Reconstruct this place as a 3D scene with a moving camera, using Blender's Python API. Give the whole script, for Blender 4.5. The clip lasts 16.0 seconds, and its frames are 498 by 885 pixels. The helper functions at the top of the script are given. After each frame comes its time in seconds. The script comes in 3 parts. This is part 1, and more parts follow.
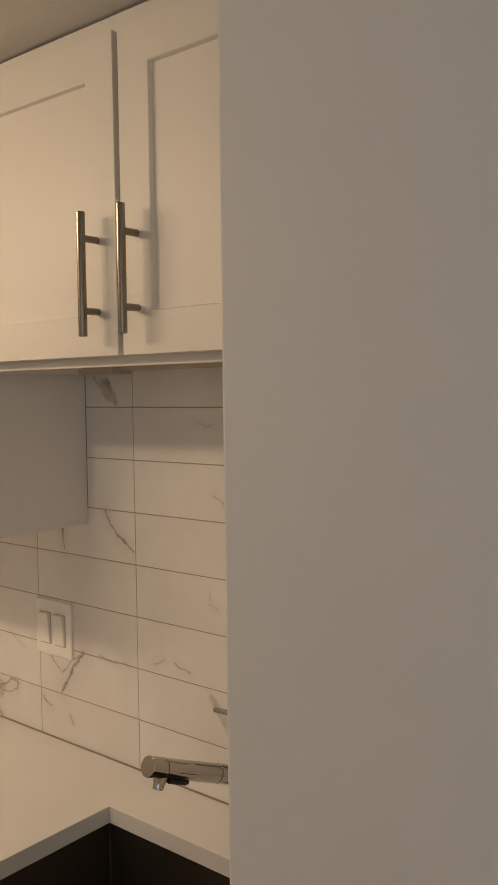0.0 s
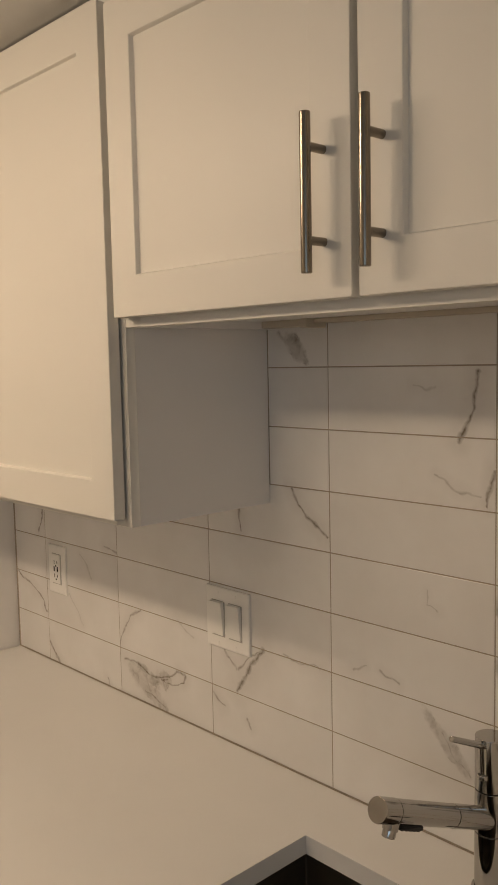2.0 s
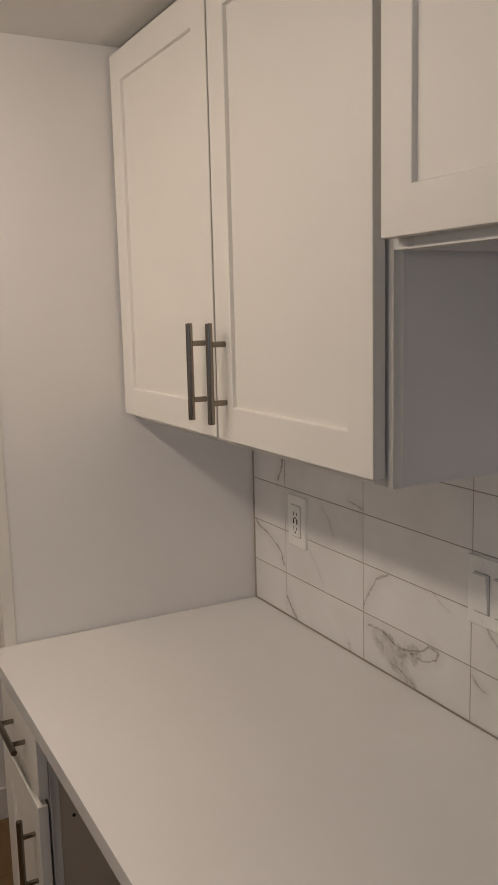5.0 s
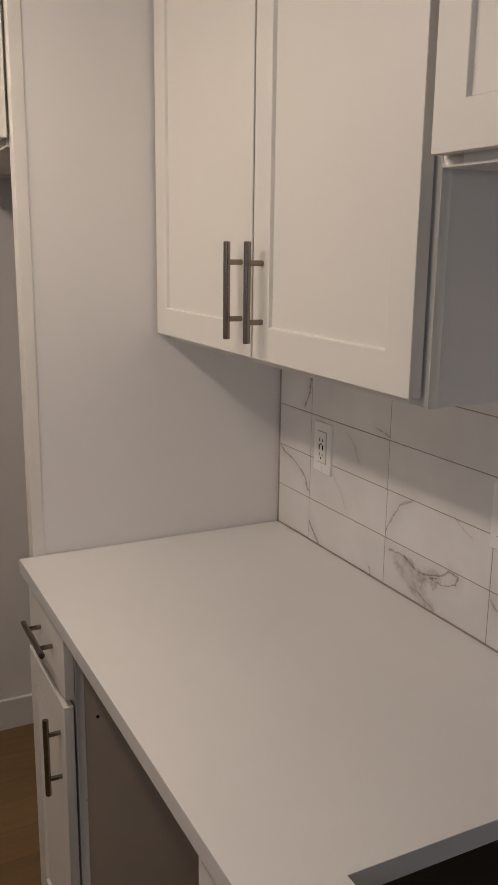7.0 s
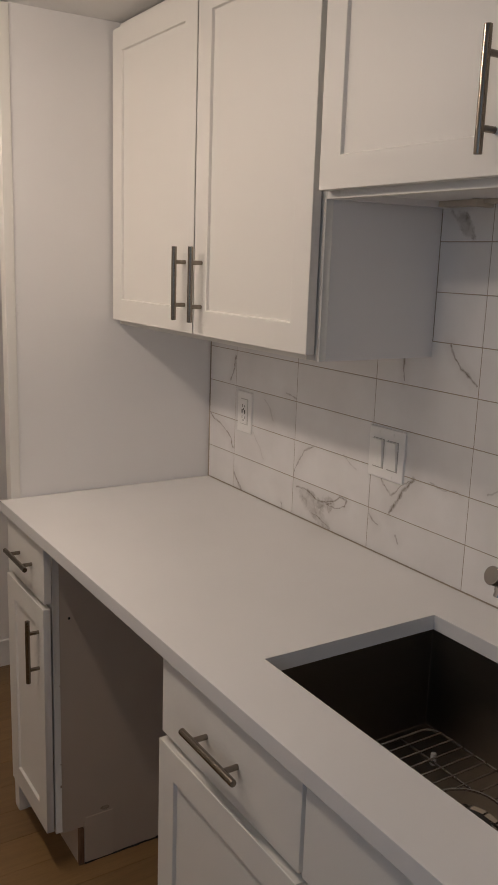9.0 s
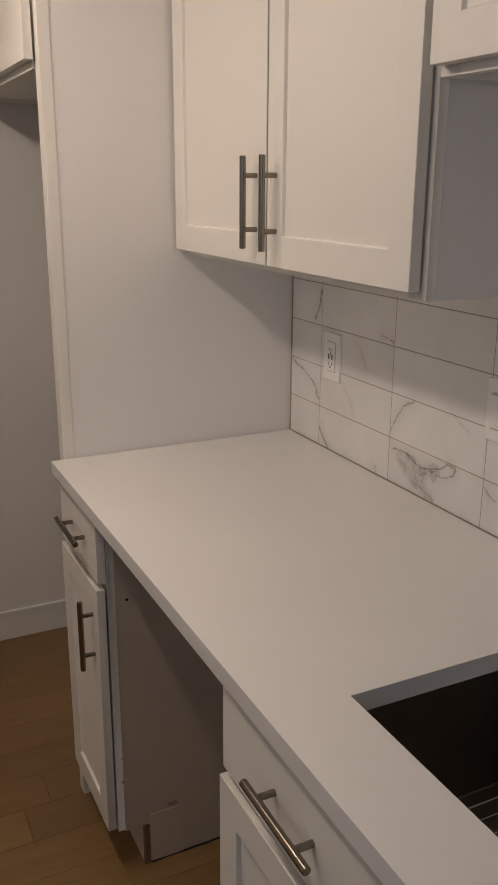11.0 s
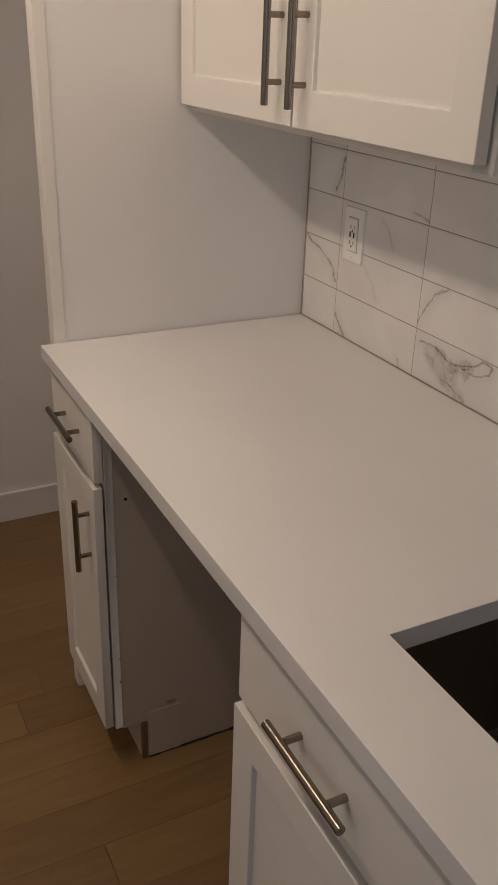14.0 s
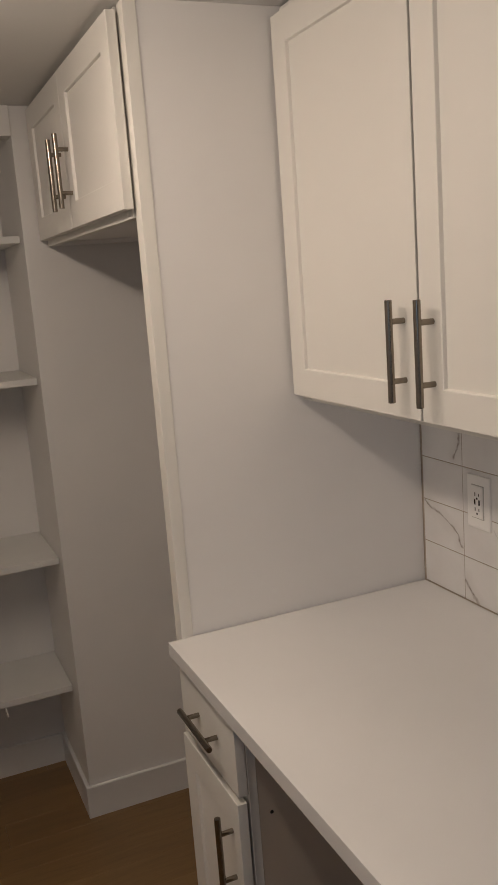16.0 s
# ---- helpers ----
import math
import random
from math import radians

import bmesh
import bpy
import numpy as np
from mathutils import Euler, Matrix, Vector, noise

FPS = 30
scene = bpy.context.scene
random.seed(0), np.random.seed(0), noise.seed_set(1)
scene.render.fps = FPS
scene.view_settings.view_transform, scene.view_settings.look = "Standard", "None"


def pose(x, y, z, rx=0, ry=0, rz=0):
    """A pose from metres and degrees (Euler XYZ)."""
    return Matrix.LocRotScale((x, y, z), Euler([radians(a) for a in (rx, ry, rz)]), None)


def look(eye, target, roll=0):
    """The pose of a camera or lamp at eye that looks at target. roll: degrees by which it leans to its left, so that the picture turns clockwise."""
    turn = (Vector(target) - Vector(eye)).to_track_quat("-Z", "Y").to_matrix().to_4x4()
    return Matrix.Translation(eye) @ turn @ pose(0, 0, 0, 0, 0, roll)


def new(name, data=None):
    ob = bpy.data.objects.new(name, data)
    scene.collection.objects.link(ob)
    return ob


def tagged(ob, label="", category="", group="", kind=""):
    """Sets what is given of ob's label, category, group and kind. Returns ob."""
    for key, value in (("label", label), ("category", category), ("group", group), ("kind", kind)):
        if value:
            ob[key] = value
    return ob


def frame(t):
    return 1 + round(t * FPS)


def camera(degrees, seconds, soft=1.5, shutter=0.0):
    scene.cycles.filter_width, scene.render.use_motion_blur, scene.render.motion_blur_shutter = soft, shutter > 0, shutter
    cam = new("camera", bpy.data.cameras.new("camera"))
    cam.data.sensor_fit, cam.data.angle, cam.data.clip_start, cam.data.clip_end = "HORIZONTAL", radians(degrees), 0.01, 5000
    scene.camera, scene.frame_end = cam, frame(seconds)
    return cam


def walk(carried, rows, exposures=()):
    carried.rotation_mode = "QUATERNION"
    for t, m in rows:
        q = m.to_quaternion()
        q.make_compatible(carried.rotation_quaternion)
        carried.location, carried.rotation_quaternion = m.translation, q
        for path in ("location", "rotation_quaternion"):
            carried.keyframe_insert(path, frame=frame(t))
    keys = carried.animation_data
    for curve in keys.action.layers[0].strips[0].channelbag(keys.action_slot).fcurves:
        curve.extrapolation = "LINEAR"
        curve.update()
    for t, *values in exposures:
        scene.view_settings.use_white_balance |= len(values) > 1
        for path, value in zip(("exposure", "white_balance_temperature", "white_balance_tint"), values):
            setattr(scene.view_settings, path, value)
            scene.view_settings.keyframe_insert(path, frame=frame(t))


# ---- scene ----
cam = camera(32.7, 16.0)
PATH = [
    (0, (2.208, -1.087, 1.629), (0.947, 0.462, 1.512), -0.7),
    (0.5, (2.133, -1.056, 1.618), (0.801, 0.43, 1.493), -0.7),
    (1, (2.086, -1.119, 1.616), (0.781, 0.388, 1.455), -0.6),
    (1.5, (2.028, -1.13, 1.626), (0.733, 0.379, 1.418), -0.7),
    (2, (1.929, -1.007, 1.616), (0.481, 0.36, 1.426), -1.2),
    (2.5, (1.874, -0.942, 1.622), (0.31, 0.29, 1.432), -1.5),
    (3, (1.846, -0.924, 1.616), (0.219, 0.225, 1.431), -1.4),
    (3.5, (1.826, -0.922, 1.613), (0.158, 0.167, 1.433), -1.0),
    (4, (1.801, -0.923, 1.61), (0.098, 0.11, 1.421), -0.7),
    (4.5, (1.773, -0.926, 1.609), (0.041, 0.045, 1.371), -1.1),
    (5, (1.75, -0.934, 1.602), (0.004, -0.009, 1.293), -1.4),
    (5.2, (1.753, -0.935, 1.598), (-0.008, -0.039, 1.288), -1.1),
    (7.3, (1.761, -0.982, 1.574), (0.028, -0.097, 1.114), 0.9),
    (7.5, (1.803, -0.998, 1.577), (0.075, -0.1, 1.123), 1.0),
    (8, (1.992, -1.129, 1.586), (0.3, -0.161, 1.139), 1.1),
    (8.5, (2.117, -1.227, 1.589), (0.459, -0.195, 1.158), 1.7),
    (9, (2.178, -1.242, 1.556), (0.529, -0.191, 1.137), 1.9),
    (9.2, (2.194, -1.243, 1.554), (0.568, -0.177, 1.084), 1.9),
    (11.3, (1.83, -0.995, 1.524), (0.102, -0.227, 0.871), 0.1),
    (11.5, (1.8, -0.975, 1.514), (0.09, -0.237, 0.784), -0.1),
    (12, (1.744, -0.991, 1.519), (0.046, -0.275, 0.74), -0.8),
    (12.5, (1.633, -1.103, 1.52), (0.069, -0.127, 0.743), 1.6),
    (13, (1.576, -1.134, 1.482), (0.06, -0.091, 0.7), 4.6),
    (13.5, (1.634, -1.048, 1.497), (0.152, 0.002, 0.658), 5.0),
    (14, (1.714, -1.016, 1.519), (0.114, -0.186, 0.652), 2.0),
    (14.5, (1.749, -0.978, 1.518), (0.085, -0.281, 0.655), -0.3),
    (15, (1.742, -0.99, 1.525), (0.066, -0.303, 0.678), -0.7),
    (15.5, (1.701, -1.034, 1.568), (-0.035, -0.315, 0.885), -2.6),
    (16, (1.581, -1.086, 1.634), (-0.227, -0.322, 1.252), -4.3),
]
# seconds, stops, kelvin, tint
EXPOSURES = [
    (0.0, 0.11, 8150, 13), (0.5, 0.12, 8350, 12), (1.0, 0.09, 8350, 12), (1.5, 0.04, 8250, 12), (2.0, 0.01, 7500, 11), (2.5, -0.06, 7000, 11),
    (3.0, -0.14, 6600, 12), (3.5, -0.22, 6430, 13), (5.0, -0.22, 6150, 12), (7.5, -0.18, 6050, 13), (9.0, -0.15, 6050, 13), (11.5, -0.15, 6250, 14),
    (14.5, -0.17, 6350, 14), (16.0, -0.22, 6200, 12),
]
walk(cam, [(t, look(eye, target, roll)) for t, eye, target, roll in PATH], EXPOSURES)

import collections

# ---- light ----
world = bpy.data.worlds.new("world")
world.use_nodes = True
scene.world = world
world.node_tree.nodes["Background"].inputs[0].default_value = (0.02, 0.02, 0.022, 1)
world.node_tree.nodes["Background"].inputs[1].default_value = 0.1


def lamp(name, place, radius, watts, colour):
    data = bpy.data.lights.new(name, "POINT")
    data.shadow_soft_size, data.energy, data.color = radius, watts, colour
    ob = new(name, data)
    ob.location = place
    return ob


def strip_lamp(name, place, length, width, watts, colour):
    data = bpy.data.lights.new(name, "AREA")
    data.shape, data.size, data.size_y, data.energy, data.color = "RECTANGLE", length, width, watts, colour
    ob = new(name, data)
    ob.location = place
    return ob


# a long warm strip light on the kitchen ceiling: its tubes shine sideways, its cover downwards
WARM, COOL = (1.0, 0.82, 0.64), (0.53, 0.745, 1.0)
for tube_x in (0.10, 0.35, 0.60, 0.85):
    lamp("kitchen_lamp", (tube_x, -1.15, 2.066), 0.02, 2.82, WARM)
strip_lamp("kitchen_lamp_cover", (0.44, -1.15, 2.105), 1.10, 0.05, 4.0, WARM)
# cool light from an unseen source; area lamp and its opening are added
cool_fill = strip_lamp("cool_fill_lamp", (3.10, -2.26, 1.66), 2.16, 0.76, 5.9, COOL)
cool_fill.rotation_euler = (radians(90), 0, 0)


# ---- materials ----
def mat_base(name):
    m = bpy.data.materials.new(name)
    m.use_nodes = True
    nt = m.node_tree
    return m, nt, nt.nodes["Principled BSDF"]


def noise_node(nt, scale, detail=4.0, rough=0.55, vec=None, distort=0.0):
    n = nt.nodes.new("ShaderNodeTexNoise")
    n.inputs["Scale"].default_value = scale
    n.inputs["Detail"].default_value = detail
    n.inputs["Roughness"].default_value = rough
    n.inputs["Distortion"].default_value = distort
    if vec is not None:
        nt.links.new(vec, n.inputs["Vector"])
    return n.outputs["Fac"]


def place_vec(nt, scale=(1, 1, 1)):
    g = nt.nodes.new("ShaderNodeNewGeometry")
    mp = nt.nodes.new("ShaderNodeMapping")
    mp.inputs["Scale"].default_value = scale
    nt.links.new(g.outputs["Position"], mp.inputs["Vector"])
    return mp.outputs["Vector"]


def ramp(nt, fac, stops):
    r = nt.nodes.new("ShaderNodeValToRGB")
    els = r.color_ramp.elements
    while len(els) < len(stops):
        els.new(0.5)
    for e, (p, c) in zip(els, stops):
        e.position, e.color = p, (*c, 1)
    nt.links.new(fac, r.inputs["Fac"])
    return r.outputs["Color"]


def mathn(nt, op, a, b=None, clamp=False):
    n = nt.nodes.new("ShaderNodeMath")
    n.operation, n.use_clamp = op, clamp
    for i, v in enumerate((a, b)):
        if v is None:
            continue
        if isinstance(v, (int, float)):
            n.inputs[i].default_value = v
        else:
            nt.links.new(v, n.inputs[i])
    return n.outputs[0]


def mixc(nt, fac, a, b, mode="MIX"):
    n = nt.nodes.new("ShaderNodeMix")
    n.data_type, n.blend_type = "RGBA", mode
    for s, v in ((n.inputs[0], fac), (n.inputs[6], a), (n.inputs[7], b)):
        if isinstance(v, (int, float)):
            s.default_value = v
        elif isinstance(v, tuple):
            s.default_value = (*v, 1)
        else:
            nt.links.new(v, s)
    return n.outputs[2]


def bump(nt, bsdf, height, strength, dist=0.001):
    b = nt.nodes.new("ShaderNodeBump")
    b.inputs["Strength"].default_value, b.inputs["Distance"].default_value = strength, dist
    nt.links.new(height, b.inputs["Height"])
    nt.links.new(b.outputs[0], bsdf.inputs["Normal"])


def paint(name, colour, rough, grain=260, relief=0.12, dirt=0.05):
    """Painted surface: soft tone drift, fine roller or spray grain."""
    m, nt, p = mat_base(name)
    v = place_vec(nt)
    tone = noise_node(nt, 2.2, 3, vec=v)
    dark = tuple(c * (1 - dirt) for c in colour)
    c = ramp(nt, tone, [(0.3, dark), (0.7, colour)])
    speck = noise_node(nt, 34, 5, 0.7, v)
    scuff = ramp(nt, speck, [(0.70, (0, 0, 0)), (0.80, (1, 1, 1))])
    c = mixc(nt, mathn(nt, "MULTIPLY", scuff, 0.10), c, tuple(k * 0.75 for k in colour))
    nt.links.new(c, p.inputs["Base Color"])
    r = nt.nodes.new("ShaderNodeMapRange")
    r.inputs[3].default_value, r.inputs[4].default_value = rough - 0.05, rough + 0.07
    nt.links.new(noise_node(nt, 9, 3, vec=v), r.inputs[0])
    nt.links.new(r.outputs[0], p.inputs["Roughness"])
    bump(nt, p, noise_node(nt, grain, 2, vec=v), relief, 0.0006)
    return m


WALL = paint("wall_paint", (0.80, 0.78, 0.75), 0.62, 300, 0.25)
CEIL = paint("ceiling_paint", (0.78, 0.77, 0.75), 0.8, 180, 0.3)
CAB = paint("cabinet_paint", (0.84, 0.812, 0.752), 0.46, 420, 0.06, 0.03)
PANEL = paint("panel_paint", (0.86, 0.838, 0.815), 0.40, 380, 0.06, 0.03)
TRIM = paint("trim_paint", (0.82, 0.81, 0.79), 0.40, 300, 0.1)
SHELF = paint("shelf_paint", (0.74, 0.73, 0.70), 0.5, 300, 0.1)
PLATE = paint("plate_plastic", (0.88, 0.865, 0.83), 0.30, 600, 0.02, 0.02)
RAIL = paint("pale_wood", (0.62, 0.55, 0.45), 0.6, 200, 0.1, 0.12)
SIDE_PLATE = paint("patch_plate", (0.64, 0.545, 0.44), 0.55, 300, 0.1, 0.1)
# unfinished side tone, warmed further to carry light bounced off the floor
RAW = paint("raw_side_warmed", (0.63, 0.535, 0.43), 0.55, 300, 0.1, 0.12)


def plain(name, colour, rough, metal=0.0, drift=0.15, scale=40):
    m, nt, p = mat_base(name)
    n = noise_node(nt, scale, 4, vec=place_vec(nt))
    c = ramp(nt, n, [(0.3, tuple(k * (1 - drift) for k in colour)), (0.7, colour)])
    nt.links.new(c, p.inputs["Base Color"])
    p.inputs["Roughness"].default_value, p.inputs["Metallic"].default_value = rough, metal
    return m


# near-black puts the shade inside gaps, slots and holes into the colour
DARK = plain("dark_gap", (0.02, 0.018, 0.016), 0.8)
BLACK = plain("black_rubber", (0.012, 0.012, 0.012), 0.45)
GROUT = plain("grout", (0.40, 0.337, 0.268), 0.85, scale=150)
CHROME = plain("chrome", (0.49, 0.475, 0.455), 0.07, 1.0, 0.03)
WIRE = plain("steel_wire", (0.40, 0.385, 0.36), 0.25, 1.0, 0.1)
RUBBER = plain("white_rubber", (0.7, 0.69, 0.66), 0.6)
STAIN = plain("stain", (0.50, 0.41, 0.30), 0.7, 0.0, 0.4, 200)
# greyer tone painted as the shaded gap round switch and socket inserts
PLATE_GAP = plain("plate_gap_shade", (0.50, 0.48, 0.44), 0.4)


def brushed(name, colour, rough, stretch, scale=900):
    m, nt, p = mat_base(name)
    v = place_vec(nt, stretch)
    n = noise_node(nt, scale, 2, vec=v)
    c = ramp(nt, n, [(0.25, tuple(k * 0.93 for k in colour)), (0.75, colour)])
    nt.links.new(c, p.inputs["Base Color"])
    r = nt.nodes.new("ShaderNodeMapRange")
    r.inputs[3].default_value, r.inputs[4].default_value = rough - 0.02, rough + 0.03
    nt.links.new(n, r.inputs[0])
    nt.links.new(r.outputs[0], p.inputs["Roughness"])
    p.inputs["Metallic"].default_value = 1.0
    return m


NICKEL = brushed("brushed_nickel", (0.275, 0.238, 0.195), 0.20, (1, 1, 1))
SINK = brushed("sink_steel", (0.25, 0.22, 0.185), 0.40, (0.03, 1, 1), 600)


def quartz():
    m, nt, p = mat_base("white_quartz")
    v = place_vec(nt)
    c = ramp(nt, noise_node(nt, 3.0, 4, vec=v), [(0.3, (0.78, 0.766, 0.745)), (0.7, (0.82, 0.806, 0.785))])
    f = ramp(nt, noise_node(nt, 900, 1, vec=v), [(0.62, (0, 0, 0)), (0.72, (1, 1, 1))])
    c = mixc(nt, mathn(nt, "MULTIPLY", f, 0.12), c, (0.60, 0.59, 0.57))
    nt.links.new(c, p.inputs["Base Color"])
    p.inputs["Roughness"].default_value = 0.24
    bump(nt, p, noise_node(nt, 60, 2, vec=v), 0.03, 0.0004)
    return m


QUARTZ = quartz()


# veins: width, strength, points (x, z); clouded patches: lean, strength, centre and half sizes
MARKS = [
    # veins under the short cabinet
    ("vein", 0.0045, 0.42, ((0.938, 1.665), (0.979, 1.629), (1.004, 1.608))),
    ("patch", -42, 1.0, (0.980, 1.633, 0.045, 0.020)),
    ("vein", 0.0048, 1, ((1.317, 1.599), (1.311, 1.560), (1.303, 1.540), (1.282, 1.507))),
    ("vein", 0.0030, 0.30, ((1.205, 1.580), (1.228, 1.572), (1.245, 1.576))),
    ("vein", 0.0045, 0.85, ((1.404, 1.599), (1.421, 1.599), (1.435, 1.585), (1.475, 1.567), (1.503, 1.552), (1.517, 1.524))),
    ("vein", 0.0030, 0.40, ((1.407, 1.591), (1.449, 1.550), (1.480, 1.515))),
    ("patch", -38, 0.75, (1.458, 1.557, 0.075, 0.026)),
    ("vein", 0.0028, 0.45, ((1.244, 1.450), (1.293, 1.429), (1.314, 1.424))),
    ("vein", 0.0036, 0.85, ((1.340, 1.462), (1.320, 1.413))),
    ("vein", 0.0024, 0.40, ((1.450, 1.451), (1.507, 1.458))),
    ("vein", 0.0040, 0.75, ((0.960, 1.408), (0.981, 1.376), (1.015, 1.349), (1.042, 1.331))),
    ("vein", 0.0040, 0.80, ((0.829, 1.362), (0.837, 1.316))),
    # clouded crescent behind the tap, cut off at the upright joint
    ("patch", 46, 0.88, (1.405, 1.338, 0.098, 0.037)),
    ("patch", 35, 0.95, (1.364, 1.285, 0.042, 0.022)),
    ("vein", 0.0040, 0.45, ((1.343, 1.322), (1.375, 1.346), (1.419, 1.380), (1.451, 1.409))),
    ("vein", 0.0046, 0.80, ((1.466, 1.408), (1.462, 1.368), (1.442, 1.344), (1.419, 1.319))),
    ("vein", 0.0036, 0.65, ((1.419, 1.319), (1.376, 1.300), (1.356, 1.270), (1.344, 1.262))),
    ("vein", 0.0034, 0.65, ((1.446, 1.392), (1.419, 1.363), (1.426, 1.344), (1.395, 1.322), (1.362, 1.318))),
    ("vein", 0.0036, 0.55, ((1.345, 1.404), (1.360, 1.397), (1.377, 1.402))),
    ("vein", 0.0024, 0.40, ((1.233, 1.282), (1.230, 1.258), (1.249, 1.252))),
    ("patch", -8, 0.95, (1.380, 1.190, 0.062, 0.024)),
    ("vein", 0.0036, 0.55, ((1.344, 1.200), (1.368, 1.208), (1.386, 1.199), (1.425, 1.185))),
    ("patch", -45, 0.75, (1.268, 1.062, 0.062, 0.016)),
    ("vein", 0.0030, 0.50, ((1.255, 1.078), (1.277, 1.050), (1.305, 1.028))),
    ("patch", 62, 0.62, (1.424, 1.072, 0.058, 0.016)),
    ("vein", 0.0036, 0.55, ((1.440, 1.104), (1.416, 1.066), (1.409, 1.036), (1.388, 1.017))),
    ("patch", 60, 0.42, (1.400, 0.966, 0.060, 0.034)),
    ("vein", 0.0036, 0.60, ((1.385, 0.990), (1.393, 0.995), (1.418, 1.007))),
    ("vein", 0.0040, 0.50, ((1.503, 0.941), (1.530, 0.982))),
    # by the switches
    ("vein", 0.0070, 0.90, ((0.887, 1.109), (0.846, 1.058), (0.819, 1.020))),
    ("vein", 0.0036, 0.55, ((0.783, 1.088), (0.815, 1.058))),
    ("vein", 0.0030, 0.60, ((0.820, 1.059), (0.850, 1.084), (0.885, 1.107))),
    ("vein", 0.0036, 0.45, ((0.938, 1.117), (0.975, 1.110), (1.023, 1.110))),
    ("vein", 0.0026, 0.45, ((1.085, 1.131), (1.117, 1.140))),
    ("vein", 0.0026, 0.50, ((1.149, 1.140), (1.179, 1.126))),
    ("vein", 0.0034, 0.55, ((0.753, 1.000), (0.766, 0.986), (0.780, 0.978))),
    ("vein", 0.0034, 0.55, ((0.841, 0.974), (0.851, 0.960))),
    # cloudy patch over the worktop with a dark looped edge
    ("patch", 4, 0.72, (0.555, 0.975, 0.095, 0.026)),
    ("patch", -20, 0.70, (0.560, 0.938, 0.060, 0.024)),
    ("vein", 0.0040, 0.60, ((0.462, 0.992), (0.490, 0.998), (0.516, 0.991))),
    ("vein", 0.0062, 0.85, ((0.516, 0.991), (0.544, 0.980), (0.590, 0.983), (0.617, 0.990))),
    ("vein", 0.0070, 0.95, ((0.590, 0.978), (0.612, 0.982))),
    ("vein", 0.0040, 0.75, ((0.617, 0.990), (0.640, 1.008), (0.668, 1.008), (0.661, 0.990), (0.628, 0.972), (0.596, 0.978))),
    ("vein", 0.0044, 0.65, ((0.533, 0.938), (0.561, 0.931), (0.600, 0.926))),
    ("patch", -25, 0.60, (0.515, 0.966, 0.062, 0.030)),
    ("vein", 0.0038, 0.65, ((0.525, 1.108), (0.484, 1.090), (0.462, 1.046), (0.452, 1.016))),
    ("vein", 0.0030, 0.25, ((0.647, 1.117), (0.695, 1.091))),
    # by the side panel
    ("vein", 0.0046, 0.72, ((0.014, 1.106), (0.040, 1.096), (0.100, 1.073), (0.133, 1.056), (0.144, 1.027))),
    ("vein", 0.0050, 0.80, ((0.153, 0.962), (0.176, 0.936), (0.204, 0.915))),
    ("vein", 0.0050, 0.75, ((0.147, 1.290), (0.142, 1.259), (0.125, 1.222))),
    ("vein", 0.0030, 0.30, ((0.300, 1.190), (0.326, 1.169), (0.346, 1.143))),
    ("vein", 0.0040, 0.60, ((0.400, 1.228), (0.443, 1.214))),
    ("vein", 0.0028, 0.25, ((0.252, 1.090), (0.306, 1.030))),
    ("vein", 0.0034, 0.50, ((0.395, 0.928), (0.398, 0.916))),
]


